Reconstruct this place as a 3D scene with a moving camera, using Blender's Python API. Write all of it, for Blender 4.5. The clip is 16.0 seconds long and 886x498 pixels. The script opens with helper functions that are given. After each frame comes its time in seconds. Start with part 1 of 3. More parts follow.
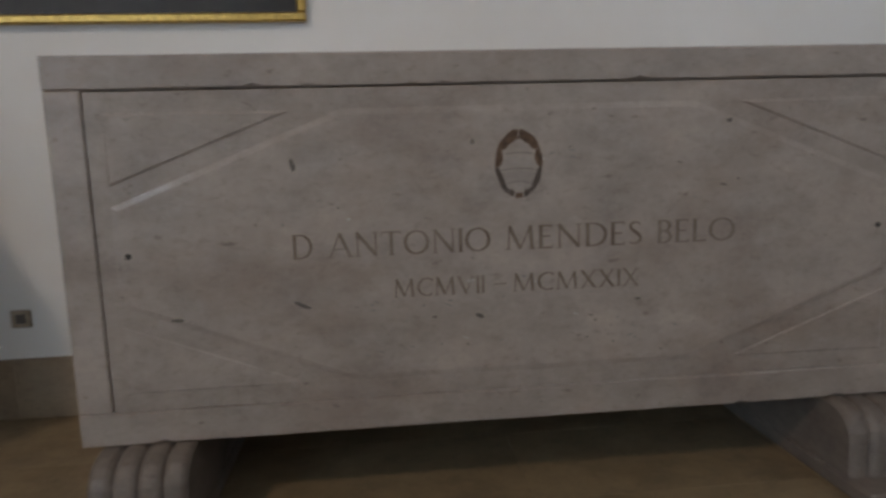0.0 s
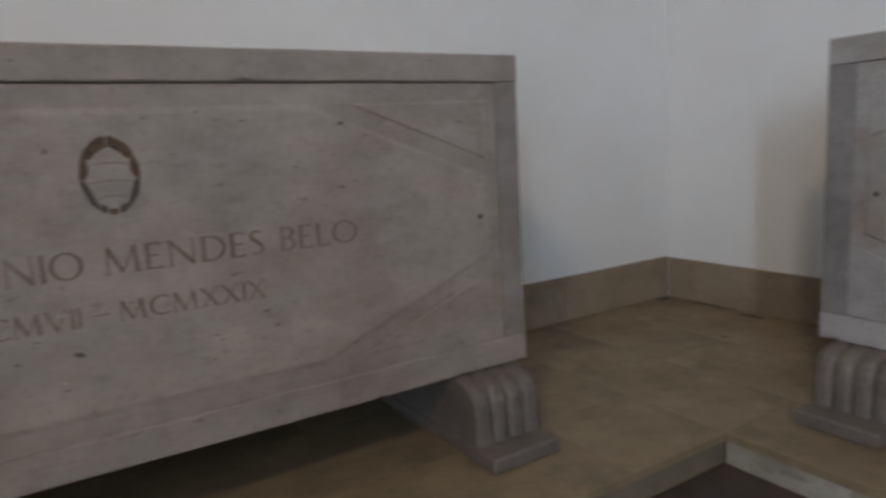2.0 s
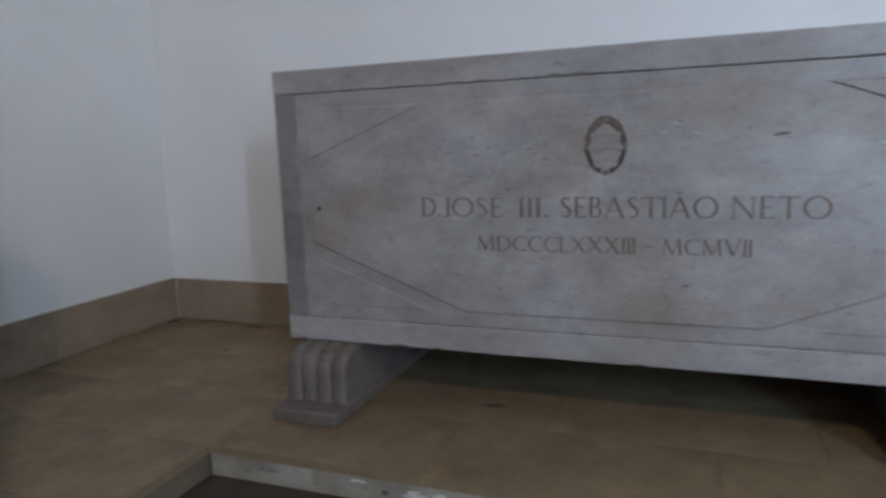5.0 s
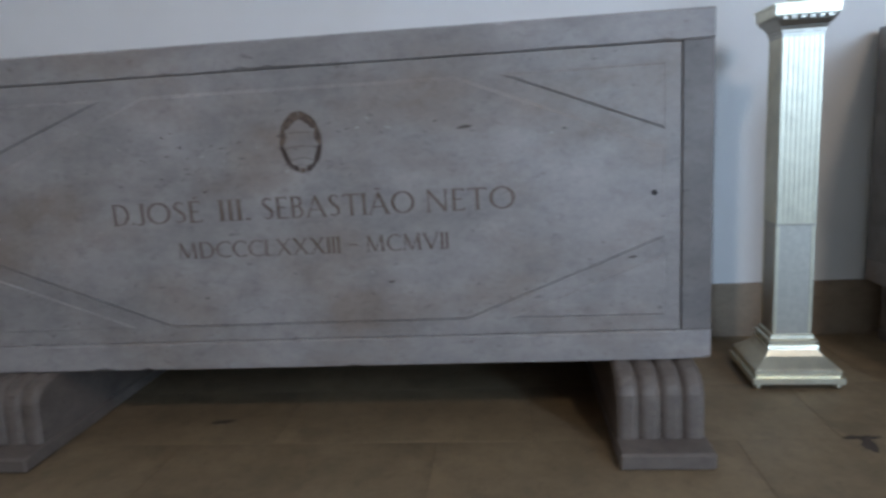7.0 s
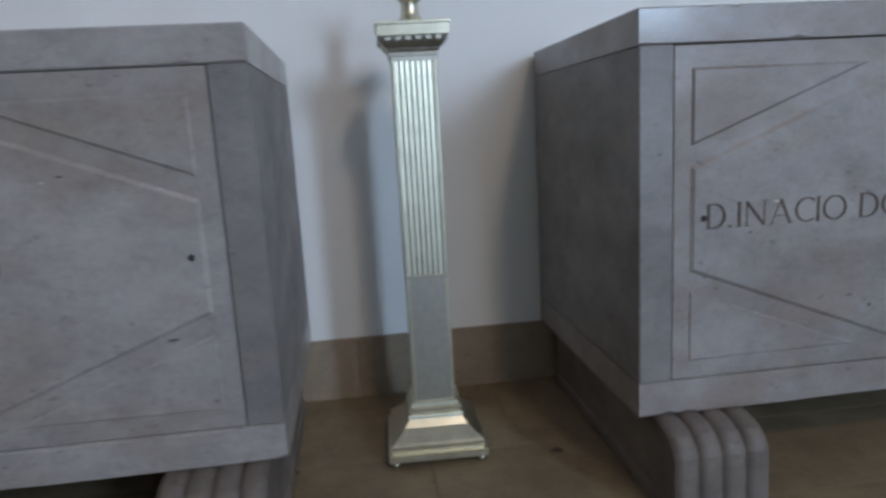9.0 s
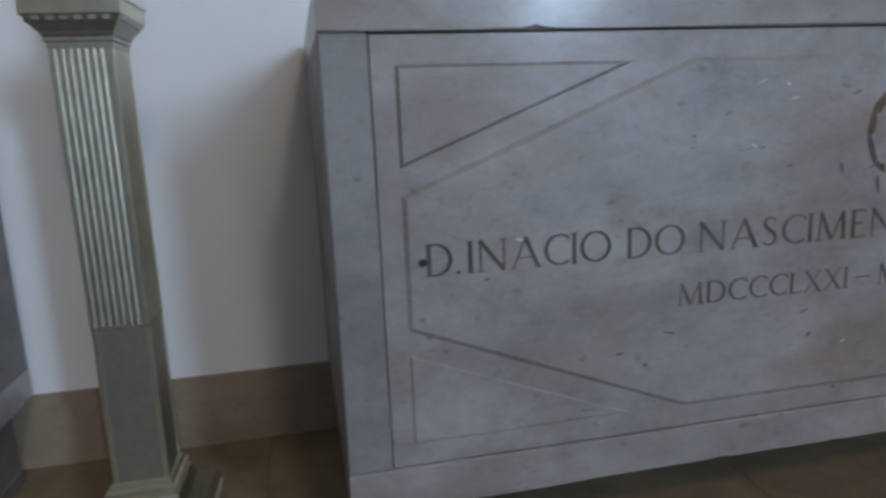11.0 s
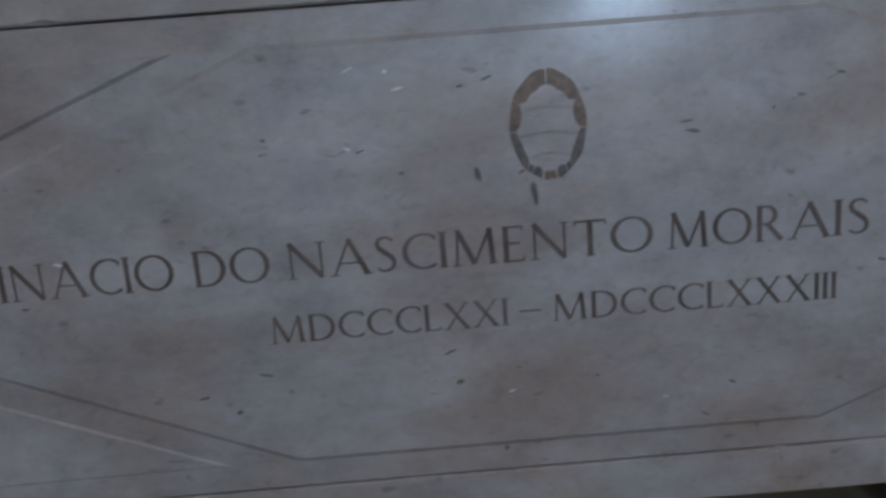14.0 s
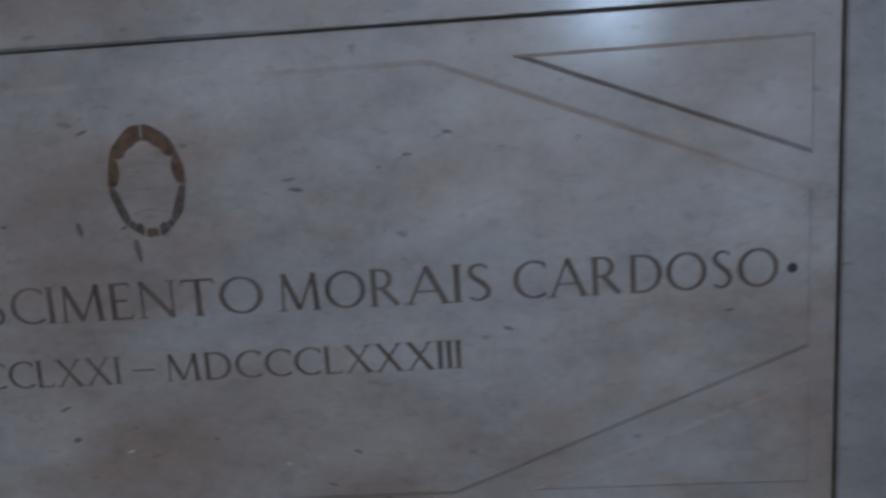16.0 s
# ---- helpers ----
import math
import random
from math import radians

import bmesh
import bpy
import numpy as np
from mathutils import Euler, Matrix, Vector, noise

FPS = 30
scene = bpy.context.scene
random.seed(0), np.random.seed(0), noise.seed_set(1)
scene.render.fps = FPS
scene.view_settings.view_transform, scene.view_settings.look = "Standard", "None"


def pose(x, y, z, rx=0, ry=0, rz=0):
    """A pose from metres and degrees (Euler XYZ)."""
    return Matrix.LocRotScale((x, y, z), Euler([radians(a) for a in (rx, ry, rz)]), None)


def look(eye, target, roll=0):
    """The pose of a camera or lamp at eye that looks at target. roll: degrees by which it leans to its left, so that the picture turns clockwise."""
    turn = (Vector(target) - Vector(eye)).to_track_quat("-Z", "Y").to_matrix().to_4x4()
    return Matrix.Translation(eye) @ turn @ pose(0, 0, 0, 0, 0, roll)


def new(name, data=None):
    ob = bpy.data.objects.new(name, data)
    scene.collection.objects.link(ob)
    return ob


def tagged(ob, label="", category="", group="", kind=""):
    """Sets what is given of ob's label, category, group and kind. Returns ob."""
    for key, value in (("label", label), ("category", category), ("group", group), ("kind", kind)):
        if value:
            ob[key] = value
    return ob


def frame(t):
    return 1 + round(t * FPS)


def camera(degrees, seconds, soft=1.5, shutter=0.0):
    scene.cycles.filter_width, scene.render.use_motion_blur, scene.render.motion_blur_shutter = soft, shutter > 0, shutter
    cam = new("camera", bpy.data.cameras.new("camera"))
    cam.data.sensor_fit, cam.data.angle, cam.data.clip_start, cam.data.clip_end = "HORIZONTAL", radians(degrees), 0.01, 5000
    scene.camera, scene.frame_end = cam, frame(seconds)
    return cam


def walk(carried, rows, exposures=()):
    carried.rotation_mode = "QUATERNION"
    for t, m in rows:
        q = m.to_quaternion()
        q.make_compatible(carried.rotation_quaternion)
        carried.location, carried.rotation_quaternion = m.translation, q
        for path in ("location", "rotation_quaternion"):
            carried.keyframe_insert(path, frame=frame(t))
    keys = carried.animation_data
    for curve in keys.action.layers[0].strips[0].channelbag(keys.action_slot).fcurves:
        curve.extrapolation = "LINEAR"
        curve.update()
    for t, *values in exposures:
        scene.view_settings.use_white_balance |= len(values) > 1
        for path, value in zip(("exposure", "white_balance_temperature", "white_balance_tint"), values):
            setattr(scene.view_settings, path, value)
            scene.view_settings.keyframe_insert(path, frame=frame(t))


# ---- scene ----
cam = camera(67.4, 16.0, 3.0, 0.5)
PATH = [
    (0, (0.04, -0.057, 1.504), (0.235, 1.912, 1.212), -1.7),
    (0.5, (0.099, -0.045, 1.503), (0.436, 1.904, 1.208), -2.0),
    (1, (0.167, -0.029, 1.501), (0.675, 1.882, 1.198), -2.4),
    (1.5, (0.231, -0.015, 1.502), (0.978, 1.814, 1.189), -2.6),
    (2, (0.3, -0.022, 1.497), (1.337, 1.658, 1.18), -3.2),
    (2.5, (0.378, -0.081, 1.496), (1.639, 1.44, 1.185), -2.8),
    (3, (0.435, -0.151, 1.504), (1.833, 1.245, 1.195), -2.3),
    (3.5, (0.425, -0.14, 1.501), (1.978, 1.083, 1.203), -2.1),
    (4, (0.46, -0.213, 1.497), (2.125, 0.855, 1.204), -2.0),
    (4.5, (0.46, -0.228, 1.485), (2.229, 0.658, 1.19), -1.8),
    (5, (0.483, -0.299, 1.481), (2.33, 0.399, 1.164), -2.0),
    (5.2, (0.499, -0.338, 1.469), (2.369, 0.3, 1.155), -2.1),
    (7.3, (0.774, -0.889, 1.485), (2.734, -0.711, 1.100), -3.3),
    (7.5, (0.838, -1.007, 1.508), (2.791, -0.845, 1.11), -3.2),
    (8, (0.988, -1.191, 1.517), (2.949, -1.244, 1.13), -3.2),
    (8.5, (1.101, -1.426, 1.515), (3.051, -1.658, 1.136), -3.2),
    (9, (1.224, -1.696, 1.522), (3.175, -1.937, 1.157), -3.2),
    (9.5, (1.334, -1.898, 1.517), (3.281, -2.165, 1.146), -3.1),
    (10, (1.495, -2.116, 1.529), (3.432, -2.449, 1.159), -2.6),
    (10.2, (1.538, -2.185, 1.541), (3.47, -2.55, 1.176), -2.3),
    (12.3, (1.651, -2.898, 1.459), (3.547, -3.337, 1.001), -3.2),
    (12.5, (1.666, -2.971, 1.443), (3.558, -3.415, 0.971), -3.3),
    (13, (1.703, -3.2, 1.437), (3.604, -3.603, 0.962), -4.2),
    (13.5, (1.7, -3.461, 1.432), (3.637, -3.678, 0.986), -5.3),
    (14, (1.713, -3.717, 1.457), (3.681, -3.742, 1.102), -4.5),
    (14.5, (1.746, -3.908, 1.449), (3.719, -3.902, 1.124), -3.8),
    (15, (1.797, -4.156, 1.439), (3.776, -4.138, 1.149), -2.8),
    (15.5, (1.801, -4.367, 1.431), (3.781, -4.317, 1.151), -4.1),
    (16, (1.78, -4.602, 1.468), (3.757, -4.506, 1.182), -3.6),
]
walk(cam, [(t, look(eye, target, roll)) for t, eye, target, roll in PATH],
     [(0, -0.25, 7050, 10), (1.5, -0.18, 6900, 10), (3.5, -0.05, 6420, 10), (5.2, -0.18, 6200, 10), (7.5, -0.33, 6200, 10), (9.5, -0.50, 6350, 10), (12.3, -0.68, 6280, 10), (16, -0.88, 6250, 10)])

# ---- plan, in metres ----
LOW, FLOOR, TOP = 0.16, 0.29, 9.0          # sunk floor, raised border, ceiling
EAST, NORTH, WEST, SOUTH = 4.218, 3.189, -5.30, -9.60
THICK_WALL = 1.2                           # the window wall
STEP_X, STEP_Y = 2.533, 1.529              # edges of the raised border

# ---- light ----
world = bpy.data.worlds.new("sky")
scene.world = world
world.use_nodes = True
sky = world.node_tree.nodes.new("ShaderNodeTexSky")
sky.sky_type, sky.sun_disc = "NISHITA", False
sky.sun_elevation, sky.sun_rotation = radians(35), radians(100)
world.node_tree.links.new(sky.outputs[0], world.node_tree.nodes["Background"].inputs[0])
world.node_tree.nodes["Background"].inputs[1].default_value = 0.1


def window_light(name, place, target, width, height, power, colour):
    lamp = bpy.data.lights.new(name, "AREA")
    lamp.shape, lamp.size, lamp.size_y, lamp.energy, lamp.color = "RECTANGLE", width, height, power, colour
    ob = new(name, lamp)
    ob.matrix_world = look(place, target)
    return ob


# the tall window lets in blue sky light through a deep reveal, the high one light from a warm sunlit court
window_light("tall_window_light", (WEST - 0.95, -6.85, 4.4), (5, -6.2, 4.4), 0.95, 2.9, 640, (0.54, 0.74, 1.0))
# added fill, no known window: lifts the wall beside the candle stand
window_light("upper_fill_light", (WEST - 0.80, -4.6, 5.0), (5, -4.0, 3.0), 0.8, 1.8, 95, (0.54, 0.74, 1.0))
# added broad source, unseen: lays sheen on the grey tomb, softens shadows
window_light("broad_fill_light", (WEST - 0.05, -5.1, 1.45), (5, -5.1, 1.45), 8.0, 2.4, 105, (0.60, 0.78, 1.0))
window_light("high_window_light", (WEST - 0.02, -4.0, 7.7), (2.0, 0.0, 1.0), 0.9, 0.9, 215, (1.0, 0.79, 0.60))


# ---- materials ----
def material(name, rough=0.6, metal=0.0):
    m = bpy.data.materials.new(name)
    m.use_nodes = True
    n, l = m.node_tree.nodes, m.node_tree.links
    b = n["Principled BSDF"]
    b.inputs["Roughness"].default_value, b.inputs["Metallic"].default_value = rough, metal
    return m, n, l, b


def noise_node(n, l, scale, detail=4.0, rough=0.55, stretch=(1, 1, 1), seed=0.0, object_shift=None):
    co, mp, tx = n.new("ShaderNodeTexCoord"), n.new("ShaderNodeMapping"), n.new("ShaderNodeTexNoise")
    mp.inputs["Scale"].default_value = stretch
    mp.inputs["Location"].default_value = (seed, seed * 1.7, seed * 0.6)
    l.new(co.outputs["Object"], mp.inputs["Vector"])
    l.new(mp.outputs[0], tx.inputs["Vector"])
    tx.inputs["Scale"].default_value, tx.inputs["Detail"].default_value, tx.inputs["Roughness"].default_value = scale, detail, rough
    return tx


def ramp(n, l, source, stops):
    r = n.new("ShaderNodeValToRGB")
    e = r.color_ramp.elements
    while len(e) < len(stops):
        e.new(0.5)
    for el, (at, c) in zip(e, stops):
        el.position, el.color = at, (*c, 1) if len(c) == 3 else c
    l.new(source, r.inputs[0])
    return r


def mixed(n, l, factor, a, b, kind="MIX"):
    m = n.new("ShaderNodeMix")
    m.data_type, m.blend_type = "RGBA", kind
    for sock, v in ((m.inputs[0], factor), (m.inputs[6], a), (m.inputs[7], b)):
        if isinstance(v, (int, float)):
            sock.default_value = v
        elif isinstance(v, tuple):
            sock.default_value = (*v, 1)
        else:
            l.new(v, sock)
    return m.outputs[2]


def bumped(n, l, b, height, strength, distance):
    bp = n.new("ShaderNodeBump")
    bp.inputs["Strength"].default_value, bp.inputs["Distance"].default_value = strength, distance
    l.new(height, bp.inputs["Height"])
    l.new(bp.outputs[0], b.inputs["Normal"])


def stone(name, light, dark, blots, rough=(0.38, 0.6), stretch=(1.0, 1.0, 1.8), pits=True, seed=0.0, vary=0.08, stain_from=0.50, gloss=0.0):
    """Old limestone: cloudy drifts, brown stains, fine grain and small pits."""
    m, n, l, b = material(name)
    cloud = noise_node(n, l, 2.3, 7, 0.62, stretch, seed)
    fine = noise_node(n, l, 55, 6, 0.7, (1, 1, 1.25), seed + 3)
    blot = noise_node(n, l, 1.5, 6, 0.62, stretch, seed + 9)
    drift = noise_node(n, l, 7.5, 8, 0.68, (1, 1, 1.5), seed + 14)
    c = ramp(n, l, cloud.outputs[0], [(0.30, dark), (0.68, light)]).outputs[0]
    s = ramp(n, l, blot.outputs[0], [(stain_from, (0, 0, 0)), (stain_from + 0.2, (0.85, 0.85, 0.85))]).outputs[0]
    c = mixed(n, l, s, c, blots)
    d = ramp(n, l, drift.outputs[0], [(0.28, (0.76, 0.76, 0.78)), (0.48, (1.0, 1.0, 1.0)), (0.70, (1.15, 1.14, 1.13))]).outputs[0]
    c = mixed(n, l, 0.85, c, d, "MULTIPLY")
    mottle = noise_node(n, l, 26, 7, 0.66, (1, 1, 1.7), seed + 27)
    mottle.inputs["Distortion"].default_value = 0.6
    w = ramp(n, l, mottle.outputs[0], [(0.30, (0.78, 0.77, 0.77)), (0.46, (1.0, 1.0, 1.0)), (0.62, (1.0, 1.0, 1.0)), (0.74, (1.16, 1.16, 1.17))]).outputs[0]
    c = mixed(n, l, 0.8, c, w, "MULTIPLY")
    g = ramp(n, l, fine.outputs[0], [(0.25, (0.80, 0.80, 0.80)), (0.75, (1.12, 1.12, 1.12))]).outputs[0]
    c = mixed(n, l, 0.5, c, g, "MULTIPLY")
    info = n.new("ShaderNodeObjectInfo")
    tone = ramp(n, l, info.outputs["Random"], [(0, (1 - vary,) * 3), (1, (1.0, 1.0, 1.0))]).outputs[0]
    c = mixed(n, l, 1.0, c, tone, "MULTIPLY")
    height = fine.outputs[0]
    if pits:
        pit = noise_node(n, l, 19, 3, 0.5, (1, 1, 1.9), seed + 21)
        p = ramp(n, l, pit.outputs[0], [(0.24, (0, 0, 0)), (0.32, (1, 1, 1))]).outputs[0]
        c = mixed(n, l, p, mixed(n, l, 1.0, c, (0.62, 0.60, 0.60), "MULTIPLY"), c)
        height = mixed(n, l, 0.6, fine.outputs[0], p)
    b.inputs["Coat Weight"].default_value, b.inputs["Coat Roughness"].default_value = gloss, 0.16
    l.new(c, b.inputs["Base Color"])
    r = ramp(n, l, cloud.outputs[0], [(0.3, (rough[1],) * 3), (0.7, (rough[0],) * 3)])
    l.new(r.outputs[0], b.inputs["Roughness"])
    height = mixed(n, l, 0.4, height, drift.outputs[0])     # the polish is slightly wavy
    bumped(n, l, b, height, 0.4, 0.005)
    return m


TOMB_BROWN = stone("brown-grey limestone", (0.385, 0.316, 0.274), (0.28, 0.230, 0.200), (0.245, 0.184, 0.150), (0.34, 0.52), gloss=0.25)
TOMB_PALE = stone("pale grey limestone", (0.43, 0.400, 0.382), (0.30, 0.278, 0.268), (0.29, 0.235, 0.200), (0.36, 0.52), seed=40, gloss=0.5, stain_from=0.48)
TOMB_GREY = stone("grey limestone", (0.36, 0.325, 0.308), (0.215, 0.193, 0.184), (0.225, 0.160, 0.124), (0.36, 0.52), seed=80, gloss=0.45, stain_from=0.43)
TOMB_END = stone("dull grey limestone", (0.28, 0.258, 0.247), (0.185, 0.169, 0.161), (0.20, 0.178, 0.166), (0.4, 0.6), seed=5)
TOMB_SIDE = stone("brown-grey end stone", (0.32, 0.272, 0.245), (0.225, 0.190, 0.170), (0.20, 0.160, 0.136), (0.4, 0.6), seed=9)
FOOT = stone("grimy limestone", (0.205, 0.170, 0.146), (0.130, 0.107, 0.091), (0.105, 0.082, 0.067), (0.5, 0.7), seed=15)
SLAB = stone("beige floor stone", (0.305, 0.224, 0.132), (0.198, 0.143, 0.082), (0.128, 0.090, 0.052), (0.5, 0.7), (1, 1, 1), False, 7, 0.10)
SKIRT = stone("beige skirting stone", (0.37, 0.285, 0.200), (0.27, 0.204, 0.142), (0.235, 0.172, 0.118), (0.4, 0.6), (1, 1, 1.6), False, 12, 0.14)
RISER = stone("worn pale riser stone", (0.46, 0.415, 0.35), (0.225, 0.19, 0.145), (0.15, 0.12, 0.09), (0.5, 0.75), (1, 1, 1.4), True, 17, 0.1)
# the north step's copy of that stone, coloured darker and browner as shade
RISER_SHADED = stone("browner riser stone for the shaded side", (0.21, 0.165, 0.112), (0.13, 0.100, 0.068), (0.095, 0.072, 0.05), (0.5, 0.75), (1, 1, 1.4), True, 27, 0.1)
SUNK = stone("dark brown floor stone", (0.085, 0.055, 0.042), (0.045, 0.030, 0.024), (0.06, 0.04, 0.03), (0.4, 0.6), (1, 1, 1), False, 23, 0.2)


def plaster():
    m, n, l, b = material("white plaster", 0.85)
    big, small = noise_node(n, l, 0.9, 4, 0.6, seed=2), noise_node(n, l, 24, 4, 0.6, seed=4)
    c = ramp(n, l, big.outputs[0], [(0.3, (0.79, 0.775, 0.75)), (0.7, (0.85, 0.84, 0.825))]).outputs[0]
    l.new(c, b.inputs["Base Color"])
    bumped(n, l, b, small.outputs[0], 0.12, 0.004)
    return m


def incised(name, full, gone):
    """Paint, half gone, in the cut letters."""
    m, n, l, b = material(name, 0.8)
    wear = noise_node(n, l, 9, 4, 0.6, seed=31)
    c = ramp(n, l, wear.outputs[0], [(0.36, full), (0.68, gone)]).outputs[0]
    l.new(c, b.inputs["Base Color"])
    return m


def plain(name, colour, rough=0.6, metal=0.0, grain=30, amount=0.25, bump=0.1):
    m, n, l, b = material(name, rough, metal)
    t = noise_node(n, l, grain, 4, 0.6, seed=len(name))
    lo = tuple(v * (1 - amount) for v in colour)
    hi = tuple(v * (1 + amount * 0.5) for v in colour)
    l.new(ramp(n, l, t.outputs[0], [(0.3, lo), (0.7, hi)]).outputs[0], b.inputs["Base Color"])
    bumped(n, l, b, t.outputs[0], bump, 0.002)
    return m


PLASTER = plaster()
FADED = incised("faded brown letter paint", (0.12, 0.082, 0.060), (0.205, 0.160, 0.132))
LETTER = incised("dark letter paint", (0.055, 0.036, 0.028), (0.120, 0.090, 0.074))
EMBLEM = plain("worn bronze inlay", (0.115, 0.062, 0.034), 0.45, 0.25, 60, 0.6)
EMBLEM_DARK = plain("darkened bronze inlay", (0.085, 0.060, 0.048), 0.5, 0.2, 60, 0.6)
EMBLEM_PALE = plain("rubbed bronze inlay", (0.175, 0.125, 0.095), 0.5, 0.2, 60, 0.6)
EMBLEM_LINE = plain("faint emblem lines", (0.21, 0.175, 0.15), 0.8)
GROUT = plain("brown floor grout", (0.10, 0.072, 0.043), 0.85)
DARK = plain("dark hollow", (0.03, 0.026, 0.024), 0.9)
BRASS = plain("silvered brass", (0.74, 0.71, 0.57), 0.36, 1.0, 14, 0.14, 0.06)
BRASS_MATT = plain("dull silvered brass", (0.52, 0.50, 0.44), 0.42, 1.0, 40, 0.12, 0.05)
GOLD = plain("old gilding", (0.62, 0.42, 0.13), 0.38, 0.85, 35, 0.35, 0.25)
CANVAS = plain("dark old canvas", (0.022, 0.016, 0.013), 0.45, 0, 5, 0.5, 0.1)
PLATE = plain("brown socket plate", (0.36, 0.29, 0.22), 0.5)
CEIL = plain("grey plaster vault", (0.45, 0.44, 0.42), 0.8)
WOOD = plain("painted window wood", (0.55, 0.54, 0.50), 0.5)


def glass():
    m, n, l, b = material("window glass", 0.02)
    b.inputs["Transmission Weight"].default_value = 1.0
    b.inputs["IOR"].default_value = 1.05
    return m


GLASS = glass()


# ---- building helpers ----
def box_bm(x0, x1, y0, y1, z0, z1, bevel=0.0, bm=None):
    bm = bm or bmesh.new()
    v = [bm.verts.new(p) for p in ((x0, y0, z0), (x1, y0, z0), (x1, y1, z0), (x0, y1, z0), (x0, y0, z1), (x1, y0, z1), (x1, y1, z1), (x0, y1, z1))]
    f = [bm.faces.new([v[i] for i in q]) for q in ((3, 2, 1, 0), (4, 5, 6, 7), (0, 1, 5, 4), (1, 2, 6, 5), (2, 3, 7, 6), (3, 0, 4, 7))]
    if bevel:
        bmesh.ops.bevel(bm, geom=list({e for q in f for e in q.edges}), offset=bevel, segments=1, affect="EDGES")
    return bm


def mesh_of(name, bm, mat, smooth=False):
    me = bpy.data.meshes.new(name)
    bmesh.ops.recalc_face_normals(bm, faces=bm.faces[:])
    bm.to_mesh(me)
    bm.free()
    me.materials.append(mat)
    if smooth:
        for p in me.polygons:
            p.use_smooth = True
    return me


def part(name, bm, mat, parent=None, label="", smooth=False):
    ob = new(name, mesh_of(name, bm, mat, smooth))
    if parent:
        ob.parent = parent
    return tagged(ob, label)


def structure(name, bm, mat, label, category):
    return tagged(part(name, bm, mat), label, category, "", "structure")


def raised_bm(points, height, slope, y=0.0):
    """A low field with sloping edges, standing out from the plane y towards -y; points (u, z) run anticlockwise."""
    bm = bmesh.new()
    count = len(points)
    inner = []
    for i, p in enumerate(points):
        a, b, c = Vector(points[i - 1]), Vector(p), Vector(points[(i + 1) % count])
        d0, d1 = (b - a).normalized(), (c - b).normalized()
        n0, n1 = Vector((-d0.y, d0.x)), Vector((-d1.y, d1.x))
        inner.append(b + (n0 + n1) * (slope / (1 + n0.dot(n1))))
    low = [bm.verts.new((u, y, z)) for u, z in points]
    high = [bm.verts.new((q.x, y - height, q.y)) for q in inner]
    for i in range(count):
        j = (i + 1) % count
        bm.faces.new((low[i], low[j], high[j], high[i]))
    bm.faces.new(high)
    return bm


# ---- Roman capitals, cut with thick and thin strokes ----
THICK, THIN = 0.128, 0.062


def arc(cx, cz, rx, rz, a0, a1, steps=14):
    """Points of an ellipse's arc with stroke widths that swell at its sides."""
    out = []
    for i in range(steps + 1):
        a = radians(a0 + (a1 - a0) * i / steps)
        out.append((cx + rx * math.cos(a), cz + rz * math.sin(a), THIN + (THICK - THIN) * abs(math.cos(a)) ** 1.5))
    return out


def bar(x0, z0, x1, z1, w):
    return [(x0, z0, w), (x1, z1, w)]


def foot_serif(x, z):
    return bar(x - 0.11, z, x + 0.11, z, 0.034)


